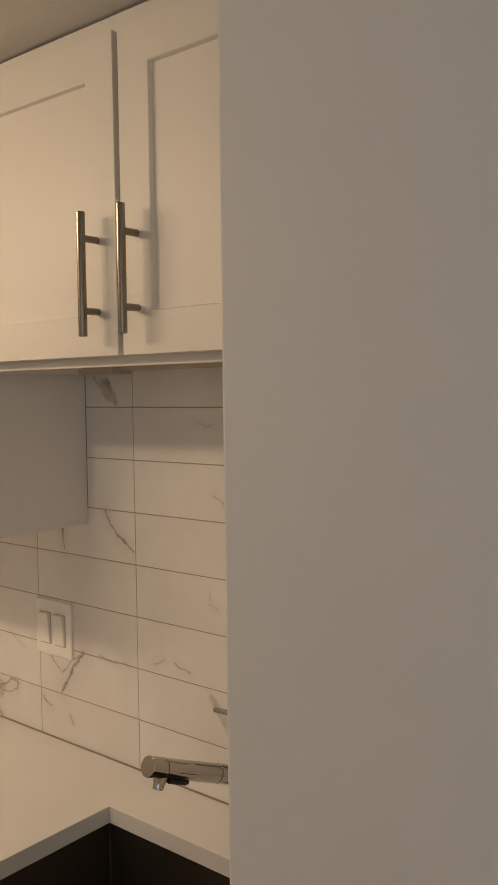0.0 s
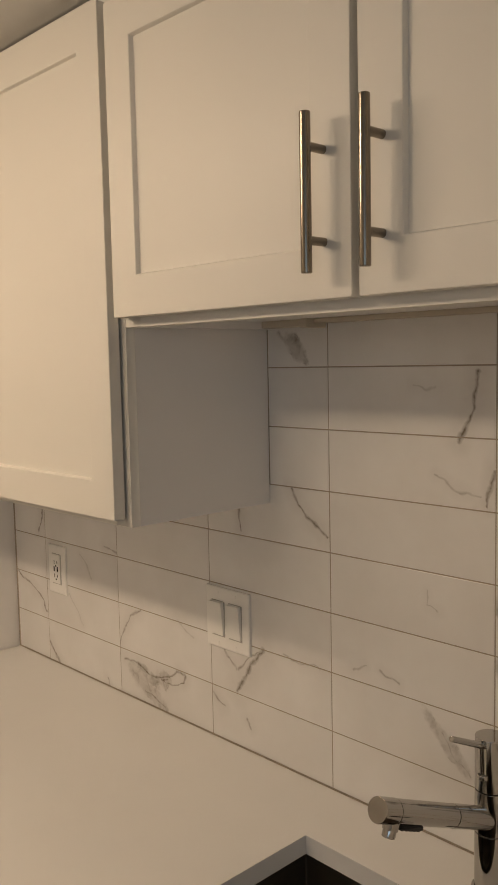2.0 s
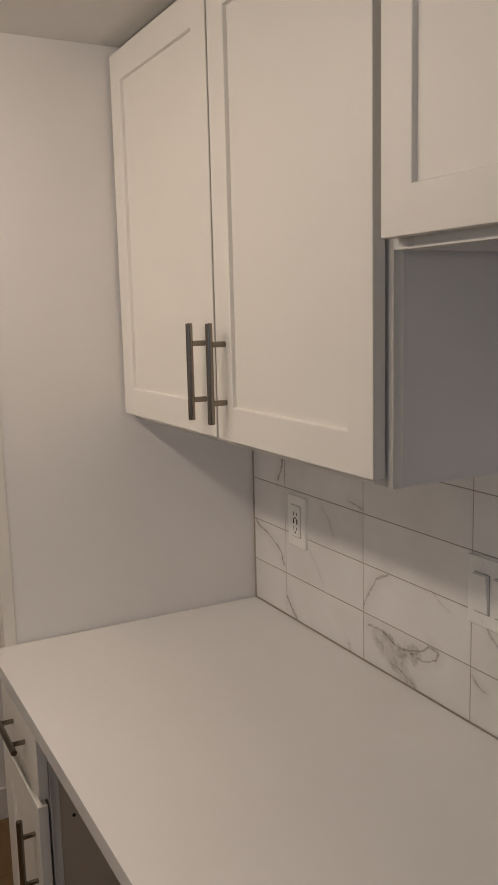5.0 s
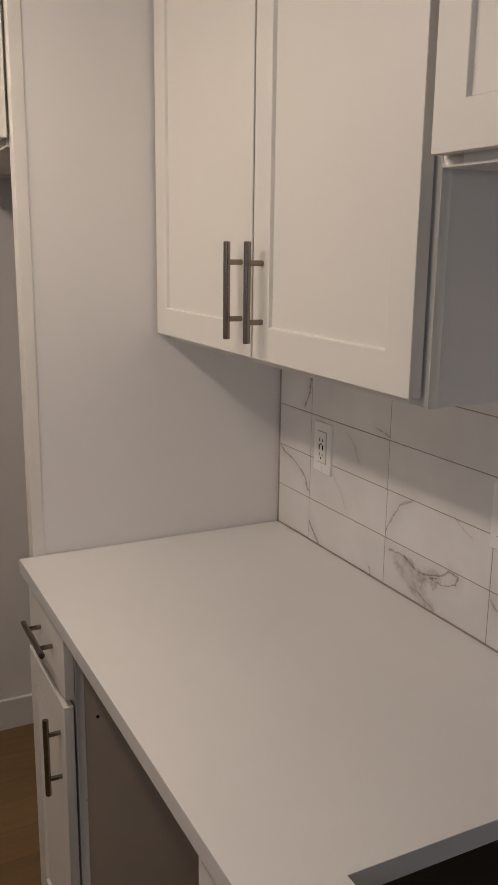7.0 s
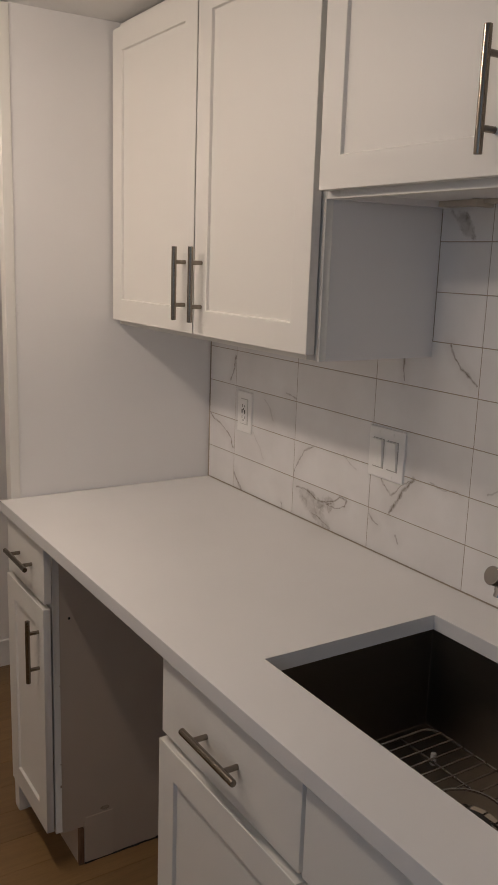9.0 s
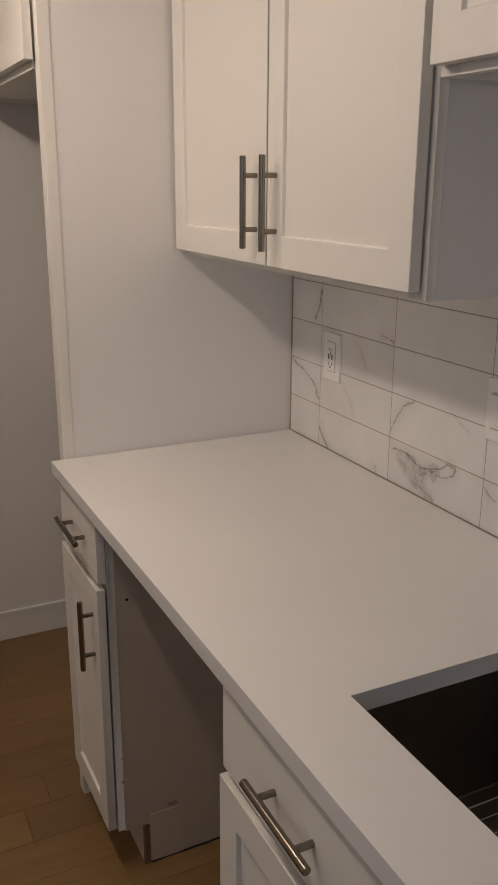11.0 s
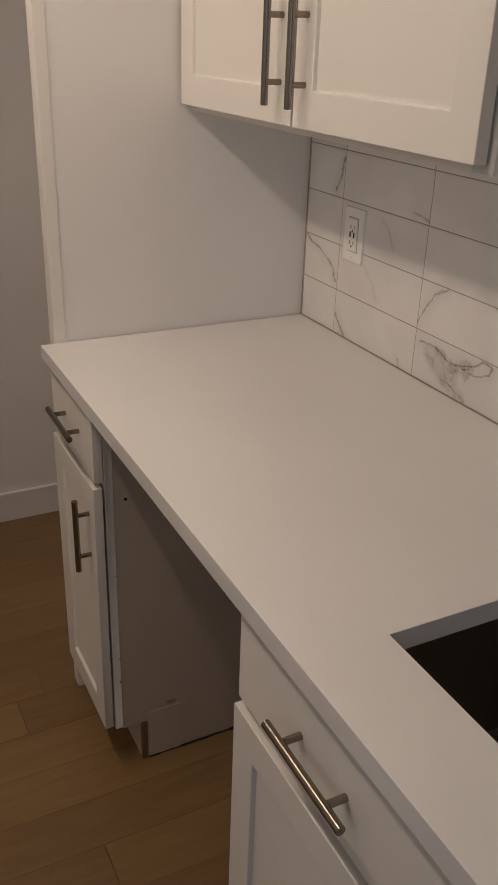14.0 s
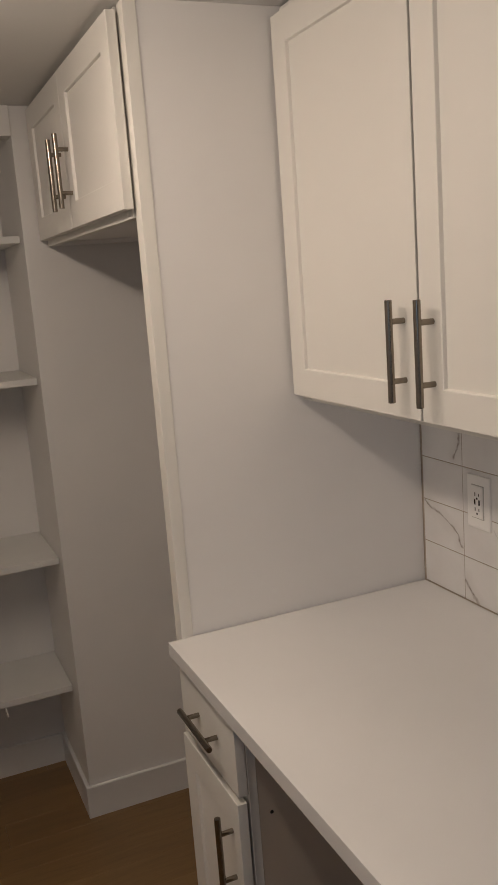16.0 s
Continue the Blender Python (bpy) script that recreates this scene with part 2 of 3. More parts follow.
def marble(name, left, right):
    """Polished white marble-look porcelain; carries the grey-brown veins that lie between two upright joints."""
    m, nt, p = mat_base(name)
    g = nt.nodes.new("ShaderNodeNewGeometry")
    pos = g.outputs["Position"]

    def vmath(op, u, v=None, scale=None):
        n = nt.nodes.new("ShaderNodeVectorMath")
        n.operation = op
        for i, w in enumerate((u, v)):
            if isinstance(w, tuple):
                n.inputs[i].default_value = w
            elif w is not None:
                nt.links.new(w, n.inputs[i])
        if isinstance(scale, (int, float)):
            n.inputs["Scale"].default_value = scale
        elif scale is not None:
            nt.links.new(scale, n.inputs["Scale"])
        return n.outputs["Value"] if op in ("DOT_PRODUCT", "DISTANCE", "LENGTH") else n.outputs[0]

    warp = nt.nodes.new("ShaderNodeTexNoise")
    warp.inputs["Scale"].default_value, warp.inputs["Detail"].default_value = 18, 3
    warp.inputs["Roughness"].default_value = 0.5
    nt.links.new(pos, warp.inputs["Vector"])
    bent = vmath("ADD", pos, vmath("SCALE", vmath("SUBTRACT", warp.outputs["Color"], (0.5, 0.5, 0.5)), scale=0.032))
    flat = vmath("MULTIPLY", bent, (1.0, 0.0, 1.0))
    fleck = mathn(nt, "ADD", mathn(nt, "MULTIPLY", noise_node(nt, 95, 3, 0.6, pos), 1.5), 0.1, True)
    swell = mathn(nt, "ADD", mathn(nt, "MULTIPLY", mathn(nt, "POWER", noise_node(nt, 32, 2, 0.5, pos), 2.0), 3.1), 0.30)
    ragged = mathn(nt, "MULTIPLY", mathn(nt, "SUBTRACT", noise_node(nt, 26, 4, 0.6, pos), 0.5), 1.5)
    haze = noise_node(nt, 40, 4, 0.6, pos, 0.6)
    cloud = mathn(nt, "ADD", mathn(nt, "MULTIPLY", mathn(nt, "SUBTRACT", haze, 0.42, True), 1.9), 0.34)
    flow = mathn(nt, "MULTIPLY", mathn(nt, "SUBTRACT", haze, 0.43, True), 6.0, True)
    total = None

    def join(f):
        nonlocal total
        total = f if total is None else mathn(nt, "MAXIMUM", total, f)

    for kind, size, strength, shape in MARKS:
        if not left <= (shape[0][0] + shape[-1][0] if kind == "vein" else 2 * shape[0]) / 2 < right:
            continue
        if kind == "vein":
            near = None
            for (x0, z0), (x1, z1) in zip(shape, shape[1:]):
                dx, dz = x1 - x0, z1 - z0
                ln = dx * dx + dz * dz
                rel = vmath("SUBTRACT", flat, (x0, 0.0, z0))
                h = mathn(nt, "MULTIPLY", vmath("DOT_PRODUCT", rel, (dx / ln, 0.0, dz / ln)), 1.0, True)
                d = vmath("DISTANCE", rel, vmath("SCALE", (dx, 0.0, dz), scale=h))
                near = d if near is None else mathn(nt, "MINIMUM", near, d)
            core = mathn(nt, "SUBTRACT", 1.0, mathn(nt, "DIVIDE", near, mathn(nt, "MULTIPLY", swell, size)), True)
            halo = mathn(nt, "MULTIPLY", mathn(nt, "SUBTRACT", 1.0, mathn(nt, "MULTIPLY", near, 0.17 / size), True), 0.15)
            f = mathn(nt, "MAXIMUM", mathn(nt, "MULTIPLY", core, fleck), halo)
            join(mathn(nt, "MULTIPLY", f, min(1.0, strength * 1.15)))
        else:
            x, z, rx, rz = shape
            c, sn = math.cos(radians(size)), math.sin(radians(size))
            rel = vmath("SUBTRACT", flat, (x, 0.0, z))
            u = vmath("DOT_PRODUCT", rel, (c / rx, 0.0, sn / rx))
            v = vmath("DOT_PRODUCT", rel, (-sn / rz, 0.0, c / rz))
            d = mathn(nt, "SQRT", mathn(nt, "ADD", mathn(nt, "MULTIPLY", u, u), mathn(nt, "MULTIPLY", v, v)))
            d = mathn(nt, "ADD", d, ragged)
            body = mathn(nt, "MULTIPLY", mathn(nt, "MULTIPLY", mathn(nt, "SUBTRACT", 0.92, d, True), 2.6, True), cloud)
            rim = mathn(nt, "SUBTRACT", 1.0, mathn(nt, "MULTIPLY", mathn(nt, "ABSOLUTE", mathn(nt, "SUBTRACT", d, 0.70)), 9), True)
            f = mathn(nt, "MAXIMUM", body, mathn(nt, "MULTIPLY", mathn(nt, "MULTIPLY", rim, flow), 0.7))
            join(mathn(nt, "MULTIPLY", f, strength))
    info = nt.nodes.new("ShaderNodeObjectInfo")
    base = ramp(nt, info.outputs["Random"], [(0, (0.80, 0.785, 0.765)), (1, (0.86, 0.845, 0.825))])
    soft = ramp(nt, noise_node(nt, 7, 4, vec=pos), [(0.3, (0.91, 0.90, 0.89)), (0.7, (1, 1, 1))])
    c = mixc(nt, 1.0, base, soft, "MULTIPLY")
    if total is not None:
        breakup = noise_node(nt, 55, 3, 0.6, pos)
        total = mathn(nt, "MULTIPLY", total, mathn(nt, "ADD", mathn(nt, "MULTIPLY", breakup, 1.3), 0.3), True)
        c = mixc(nt, total, c, (0.165, 0.128, 0.092))
    nt.links.new(c, p.inputs["Base Color"])
    p.inputs["Roughness"].default_value = 0.20
    bump(nt, p, noise_node(nt, 14, 2, vec=pos), 0.05, 0.001)
    return m


# upright joints of the backsplash, one marble material for each row of tiles between them
COLS = [0.0075, 0.151, 0.447, 0.747, 1.0455, 1.340, 1.637, 1.8225]
MARBLE = [marble("marble_tile", u, v) for u, v in zip(COLS, COLS[1:])]


def oak():
    """Brown engineered oak plank with long grain along its length."""
    m, nt, p = mat_base("brown_oak")
    v = place_vec(nt, (1, 0.09, 1))
    info = nt.nodes.new("ShaderNodeObjectInfo")
    shift = nt.nodes.new("ShaderNodeVectorMath")
    nt.links.new(v, shift.inputs[0])
    comb = nt.nodes.new("ShaderNodeCombineXYZ")
    nt.links.new(mathn(nt, "MULTIPLY", info.outputs["Random"], 40.0), comb.inputs[1])
    nt.links.new(comb.outputs[0], shift.inputs[1])
    grain = noise_node(nt, 45, 6, 0.65, shift.outputs[0], 0.6)
    fine = noise_node(nt, 420, 3, 0.6, shift.outputs[0])
    c = ramp(nt, grain, [(0.25, (0.208, 0.124, 0.050)), (0.55, (0.254, 0.154, 0.063)), (0.8, (0.286, 0.178, 0.076))])
    tint = ramp(nt, info.outputs["Random"], [(0, (0.84, 0.82, 0.80)), (1, (1.1, 1.08, 1.05))])
    c = mixc(nt, 1.0, c, tint, "MULTIPLY")
    c = mixc(nt, mathn(nt, "MULTIPLY", ramp(nt, fine, [(0.55, (0, 0, 0)), (0.75, (1, 1, 1))]), 0.25), c, (0.10, 0.055, 0.028))
    nt.links.new(c, p.inputs["Base Color"])
    r = nt.nodes.new("ShaderNodeMapRange")
    r.inputs[3].default_value, r.inputs[4].default_value = 0.36, 0.52
    nt.links.new(grain, r.inputs[0])
    nt.links.new(r.outputs[0], p.inputs["Roughness"])
    bump(nt, p, fine, 0.12, 0.0006)
    return m


OAK = oak()


def raw_wood():
    m, nt, p = mat_base("raw_wood")
    v = place_vec(nt, (1, 1, 0.12))
    c = ramp(nt, noise_node(nt, 160, 4, vec=v), [(0.3, (0.16, 0.085, 0.045)), (0.7, (0.27, 0.16, 0.09))])
    nt.links.new(c, p.inputs["Base Color"])
    p.inputs["Roughness"].default_value = 0.75
    return m


WOOD = raw_wood()


# ---- mesh helpers ----
def box_into(bm, x0, x1, y0, y1, z0, z1, bevel=0.0, seg=2):
    made = bmesh.ops.create_cube(bm, size=1.0, matrix=Matrix.Translation(((x0 + x1) / 2, (y0 + y1) / 2, (z0 + z1) / 2)) @ Matrix.Diagonal((x1 - x0, y1 - y0, z1 - z0, 1)))
    if bevel:
        edges = list({e for v in made["verts"] for e in v.link_edges})
        bmesh.ops.bevel(bm, geom=edges, offset=bevel, segments=seg, profile=0.5, affect="EDGES", clamp_overlap=True)


def box(x0, x1, y0, y1, z0, z1, bevel=0.0, seg=2):
    bm = bmesh.new()
    box_into(bm, x0, x1, y0, y1, z0, z1, bevel, seg)
    return bm


def rod_into(bm, a, b, r, r2=None, seg=20, bevel=0.0):
    a, b = Vector(a), Vector(b)
    d = b - a
    m = Matrix.Translation((a + b) / 2) @ d.to_track_quat("Z", "Y").to_matrix().to_4x4()
    made = bmesh.ops.create_cone(bm, cap_ends=True, segments=seg, radius1=r, radius2=r if r2 is None else r2, depth=d.length, matrix=m)
    if bevel:
        ends = [e for e in {e for v in made["verts"] for e in v.link_edges} if any(len(f.verts) > 4 for f in e.link_faces)]
        bmesh.ops.bevel(bm, geom=ends, offset=bevel, segments=2, profile=0.5, affect="EDGES", clamp_overlap=True)


def flat_normals(me):
    """Large faces keep their own direction and bevels round off between them."""
    touch = collections.defaultdict(list)
    for f in me.polygons:
        for v in f.vertices:
            touch[v].append((f.normal.copy(), f.area))
    out = []
    for f in me.polygons:
        for li in f.loop_indices:
            n = Vector((0, 0, 0))
            for g, area in touch[me.loops[li].vertex_index]:
                if g.dot(f.normal) > 0.45:
                    n += g * area
            out.append(n.normalized() if n.length else f.normal.copy())
    me.normals_split_custom_set(out)


def mesh_ob(name, bm, material, smooth=True):
    bmesh.ops.recalc_face_normals(bm, faces=bm.faces)
    me = bpy.data.meshes.new(name)
    bm.to_mesh(me)
    bm.free()
    me.materials.append(material)
    if smooth:
        me.polygons.foreach_set("use_smooth", [True] * len(me.polygons))
        flat_normals(me)
        me.set_sharp_from_angle(angle=radians(26))
    return new(name, me)


def part(name, bm, material, parent, label=""):
    ob = mesh_ob(name, bm, material)
    ob.parent = parent
    ob.matrix_parent_inverse = parent.matrix_world.inverted()
    return tagged(ob, label)


def thing(name, label, category, place, group=""):
    ob = new(name)
    ob.matrix_world = pose(*place)
    ob.empty_display_size = 0.05
    return tagged(ob, label, category, group)


def structure(name, bm, material, label, category):
    return tagged(mesh_ob(name, bm, material), label, category, kind="structure")


# ---- rooms ----
CEILING, TOP, FLOOR = 2.141, 0.914, -0.025
structure("wall_north", box(-1.45, 6.0, 0.009, 0.13, FLOOR - 0.05, CEILING), WALL, "white painted wall behind the kitchen units", "wall")
# unseen wall that bounces light back; opening made only for the cool lamp
south = box(-1.42, 2.00, -2.32, -2.20, FLOOR - 0.05, CEILING)
box_into(south, 4.20, 6.0, -2.32, -2.20, FLOOR - 0.05, CEILING)
box_into(south, 2.00, 4.20, -2.32, -2.20, FLOOR - 0.05, 1.26)
box_into(south, 2.00, 4.20, -2.32, -2.20, 2.06, CEILING)
structure("wall_south", south, WALL, "unseen white wall across the kitchen aisle, opening added for the cool lamp", "wall")
structure("wall_east", box(6.0, 6.12, -2.32, 0.13, FLOOR - 0.05, CEILING), WALL, "plain white painted wall closing the next room", "wall")
structure("wall_stub", box(1.8235, 6.0, -0.645, 0.009, FLOOR - 0.05, CEILING, 0.004), WALL, "white painted wall end beside the worktop", "wall")
structure("wall_alcove", box(-1.30, -0.913, -0.672, 0.009, FLOOR - 0.05, CEILING, 0.003), WALL, "white painted wall beside the empty fridge alcove", "wall")
structure("wall_closet_back", box(-1.42, -1.30, -2.20, 0.009, FLOOR - 0.05, CEILING), WALL, "white painted back wall of the shelved closet", "wall")
structure("wall_closet_side", box(-1.30, -0.905, -2.20, -1.75, FLOOR - 0.05, CEILING), WALL, "white painted wall closing the shelved closet", "wall")
structure("wall_header", box(-0.975, -0.905, -1.75, -0.672, 2.060, CEILING, 0.002), WALL, "white painted header over the closet opening", "wall")
structure("ceiling", box(-1.42, 6.12, -2.32, 0.13, CEILING, CEILING + 0.1), CEIL, "plain white painted ceiling", "ceiling")
floor = structure("floor", box(-1.42, 6.12, -2.32, 0.13, FLOOR - 0.06, FLOOR - 0.012), DARK, "brown oak plank floor", "floor")


def baseboard(x0, x1, y0, y1, z1=0.082):
    bm = box(x0, x1, y0, y1, FLOOR, z1)
    tops = [e for e in bm.edges if all(v.co.z > z1 - 1e-5 for v in e.verts)]
    bmesh.ops.bevel(bm, geom=tops, offset=0.004, segments=2, profile=0.5, affect="EDGES")
    return structure("baseboard", bm, TRIM, "white painted wooden baseboard", "baseboard")


baseboard(-0.913, -0.900, -0.685, 0.009)
baseboard(-1.287, -0.913, -0.685, -0.672)
baseboard(-1.30, -1.287, -1.75, -0.672)

# closet shelves on slotted standards
for z, front in ((0.391, -1.000), (0.833, -0.957), (1.388, -0.960), (1.797, -0.960)):
    sh = thing("closet_shelf", "white painted closet shelf board, empty", "shelf", (-1.12, -1.2, z), "closet shelves")
    part("board", box(-1.298, front, -1.748, -0.674, z - 0.020, z, 0.0015), SHELF, sh)
    for y in (-0.885, -1.5):
        bm = bmesh.new()
        box_into(bm, -1.286, front + 0.06, y - 0.002, y + 0.002, z - 0.034, z - 0.0205)
        box_into(bm, -1.286, -1.23, y - 0.002, y + 0.002, z - 0.06, z - 0.034)
        part("bracket", bm, RUBBER, sh, "white steel shelf bracket")
for y in (-0.885, -1.5):
    st = thing("shelf_standard", "white slotted steel shelf standard on the closet wall", "shelf standard", (-1.298, y, 0.25), "shelf standards")
    part("channel", box(-1.300, -1.2865, y - 0.008, y + 0.008, 0.25, 1.97), RUBBER, st)
    bm = bmesh.new()
    for i in range(52):
        box_into(bm, -1.2866, -1.2858, y - 0.0032, y + 0.0032, 0.28 + i * 0.032, 0.299 + i * 0.032)
    part("slots", bm, DARK, st, "dark slots")


# ---- cabinet parts ----
def shaker(x0, x1, z0, z1, front, thick=0.019, rail=0.058, sink=0.007):
    """Shaker door or drawer front facing -y with a sunk middle panel."""
    bm = bmesh.new()
    back = front + thick
    r, s = rail, 0.0015
    o = [(x0, z0), (x1, z0), (x1, z1), (x0, z1)]
    i1 = [(x0 + r, z0 + r), (x1 - r, z0 + r), (x1 - r, z1 - r), (x0 + r, z1 - r)]
    i2 = [(x0 + r + s, z0 + r + s), (x1 - r - s, z0 + r + s), (x1 - r - s, z1 - r - s), (x0 + r + s, z1 - r - s)]
    vo = [bm.verts.new((x, front, z)) for x, z in o]
    vi = [bm.verts.new((x, front, z)) for x, z in i1]
    vp = [bm.verts.new((x, front + sink, z)) for x, z in i2]
    vb = [bm.verts.new((x, back, z)) for x, z in o]
    for k in range(4):
        n = (k + 1) % 4
        bm.faces.new((vo[k], vo[n], vi[n], vi[k]))
        bm.faces.new((vi[k], vi[n], vp[n], vp[k]))
        bm.faces.new((vo[n], vo[k], vb[k], vb[n]))
    bm.faces.new(vp)
    bm.faces.new(vb[::-1])
    edges = [e for e in bm.edges if (e.verts[0] in vo and e.verts[1] in vo) or (e.verts[0] in vo and e.verts[1] in vb) or (e.verts[0] in vb and e.verts[1] in vo)]
    edges += [e for e in bm.edges if e.verts[0] in vi and e.verts[1] in vi]
    bmesh.ops.bevel(bm, geom=edges, offset=0.0016, segments=2, profile=0.5, affect="EDGES", clamp_overlap=True)
    return bm


def bar_pull(c, along, length=0.165, centres=0.096, stand=0.028, r=0.006):
    """Round bar pull; c is the middle on the door's face, which faces -y."""
    bm = bmesh.new()
    c, along = Vector(c), Vector(along)
    mid = c + Vector((0, -stand, 0))
    rod_into(bm, mid - along * length / 2, mid + along * length / 2, r, bevel=0.0012, seg=24)
    for s in (-1, 1):
        p = c + along * (s * centres / 2)
        rod_into(bm, p, p + Vector((0, -stand, 0)), 0.0048, seg=16)
    return bm


def carcass(cab, material, x0, x1, y0, y1, z0, z1, t=0.016, lift=0.012, toe=0.0, toe_depth=0.075, top=True):
    """Cabinet panels: two sides, bottom, top and back; the sides are notched for the toe recess when toe is given."""
    for a in (x0, x1 - t):
        bm = bmesh.new()
        if toe:
            prof = [(y0, z0 + toe), (y0, z1), (y1, z1), (y1, z0 + 0.001), (y0 + toe_depth, z0 + 0.001), (y0 + toe_depth, z0 + toe)]
        else:
            prof = [(y0, z0), (y0, z1), (y1, z1), (y1, z0)]
        face = bm.faces.new([bm.verts.new((a, y, z)) for y, z in prof])
        ext = bmesh.ops.extrude_face_region(bm, geom=[face])
        bmesh.ops.translate(bm, vec=(t, 0, 0), verts=[v for v in ext["geom"] if isinstance(v, bmesh.types.BMVert)])
        part("side_panel", bm, material, cab)
    b = z0 + (toe if toe else lift)
    part("bottom_panel", box(x0 + t, x1 - t, y0, y1, b, b + t), material, cab)
    if top:
        part("top_panel", box(x0 + t, x1 - t, y0, y1, z1 - t, z1), material, cab)
    part("back_panel", box(x0 + t, x1 - t, y1 - 0.008, y1, b + t, z1 - t), material, cab)


def face_frame(x0, x1, y0, y1, z0, z1, stile=0.038, mid=None, cross=None):
    bm = bmesh.new()
    box_into(bm, x0, x0 + stile, y0, y1, z0, z1, 0.0008, 1)
    box_into(bm, x1 - stile, x1, y0, y1, z0, z1, 0.0008, 1)
    box_into(bm, x0 + stile, x1 - stile, y0, y1, z0, z0 + stile)
    box_into(bm, x0 + stile, x1 - stile, y0, y1, z1 - stile, z1)
    if mid:
        box_into(bm, mid - stile / 2, mid + stile / 2, y0, y1, z0 + stile, (cross or z1) - (stile / 2 if cross else stile))
    if cross:
        box_into(bm, x0 + stile, x1 - stile, y0, y1, cross - stile / 2, cross + stile / 2)
    return bm


# ---- wall cabinets ----
UF = -0.313


def wall_cabinet(x0, x1, mid, z0, label, pull, top, gap, shift):
    cab = thing("wall_cabinet", label, "wall cabinet", (mid, 0, z0), "white kitchen wall cabinets")
    z1 = CEILING - 0.004
    carcass(cab, PANEL, x0 + 0.003, x1 - 0.003, UF + 0.041, 0.0, z0, z1)
    part("face_frame", face_frame(x0, x1, UF + 0.024, UF + 0.041, z0, z1, mid=mid), CAB, cab)
    for a, b, hx in ((x0 + 0.006, mid - gap, mid - 0.039 + shift), (mid + gap, x1 - 0.009, mid + 0.039 + shift)):
        d = part("door", shaker(a, b, z0 + 0.013, top, UF, rail=0.056), CAB, cab, "white shaker door, closed")
        part("handle", bar_pull((hx, UF, pull), (0, 0, 1)), NICKEL, d, "brushed nickel bar handle")
    return cab


wall_cabinet(0.004, 0.914, 0.4645, 1.375, "tall white shaker wall cabinet with two closed doors", 1.4995, 2.117, 0.003, -0.002)
wall_cabinet(0.915, 1.822, 1.359, 1.668, "short white shaker wall cabinet above the sink, doors closed", 1.789, 2.106, 0.005, -0.003)
rail = thing("hanging_rail", "pale wooden hanging rail under the short wall cabinet", "rail", (1.4, -0.02, 1.665))
part("board", box(0.9190, 1.0295, -0.034, -0.0015, 1.6690, 1.6797, 0.001), RAIL, rail)
part("end_block", box(1.0300, 1.0445, -0.046, -0.0015, 1.6660, 1.6797, 0.001), RAIL, rail)
part("long_board", box(1.0450, 1.8150, -0.030, -0.0015, 1.6725, 1.6797, 0.001), RAIL, rail)

# ---- fridge alcove ----
pan = thing("fridge_surround", "tall white fridge end panel standing on the floor", "panel", (-0.01, -0.3, FLOOR))
part("board", box(-0.020, 0.0, -0.576, 0.008, FLOOR, CEILING - 0.0003), PANEL, pan)
part("edge_trim", box(-0.035, 0.0030, -0.602, -0.5760, FLOOR, CEILING - 0.002, 0.002), CAB, pan, "white front edge trim")
FC = -0.628
fcab = thing("fridge_cabinet", "white shaker cabinet above the empty fridge alcove", "wall cabinet", (-0.48, 0, 1.760))
carcass(fcab, PANEL, -0.902, -0.041, FC + 0.041, 0.006, 1.760, CEILING - 0.004)
part("face_frame", face_frame(-0.904, -0.0405, FC + 0.022, FC + 0.041, 1.760, CEILING - 0.004, mid=-0.472), CAB, fcab)
for a, b, hx in ((-0.898, -0.474, -0.512), (-0.470, -0.020, -0.432)):
    d = part("door", shaker(a, b, 1.776, 2.126, FC), CAB, fcab, "white shaker door, closed")
    part("handle", bar_pull((hx, FC, 1.901), (0, 0, 1)), NICKEL, d, "brushed nickel bar handle")

# ---- base cabinets ----
BF = -0.621
DF = -0.617


def base_cabinet(x0, x1, z1, label, top=True):
    cab = thing("base_cabinet", label, "base cabinet", ((x0 + x1) / 2, 0, FLOOR), "white kitchen base cabinets")
    carcass(cab, RAW, x0 + 0.003, x1 - 0.003, BF + 0.041, 0.0, FLOOR, z1, toe=0.112, toe_depth=0.059, top=top)
    return cab


narrow = base_cabinet(0.006, 0.305, 0.883, "narrow white base cabinet with drawer and door")
part("face_frame", face_frame(0.006, 0.3035, BF + 0.024, BF + 0.041, 0.092, 0.883, cross=0.731), CAB, narrow)
dr = part("drawer_front", box(0.014, 0.3020, DF, DF + 0.019, 0.727, 0.868, 0.002), CAB, narrow, "flat white drawer front")
part("handle", bar_pull((0.165, DF, 0.802), (1, 0, 0)), NICKEL, dr, "brushed nickel bar handle")
d = part("door", shaker(0.012, 0.3025, 0.101, 0.714, BF), CAB, narrow, "white shaker door, closed")
part("handle", bar_pull((0.268, BF, 0.596), (0, 0, 1)), NICKEL, d, "brushed nickel bar handle")
part("toe_kick", box(0.010, 0.295, -0.535, -0.5225, FLOOR, 0.086), RAW, narrow, "white toe kick board")
part("toe_kick_end", box(0.2952, 0.3042, -0.536, -0.5222, FLOOR, 0.082), WOOD, narrow, "raw brown wood board end")
part("side_patch", box(0.3022, 0.3045, -0.519, -0.440, FLOOR + 0.003, 0.112, 0.0008), SIDE_PLATE, narrow, "pale patch plate with stains")
bm = bmesh.new()
rod_into(bm, (0.3016, -0.555, 0.680), (0.3026, -0.555, 0.680), 0.0035, seg=12)
part("screw_hole", bm, DARK, narrow, "small dark screw hole")
bm = bmesh.new()
spot = [(0.010 + 0.004 * noise.noise(Vector((k, 0.3, 0)))) for k in range(14)]
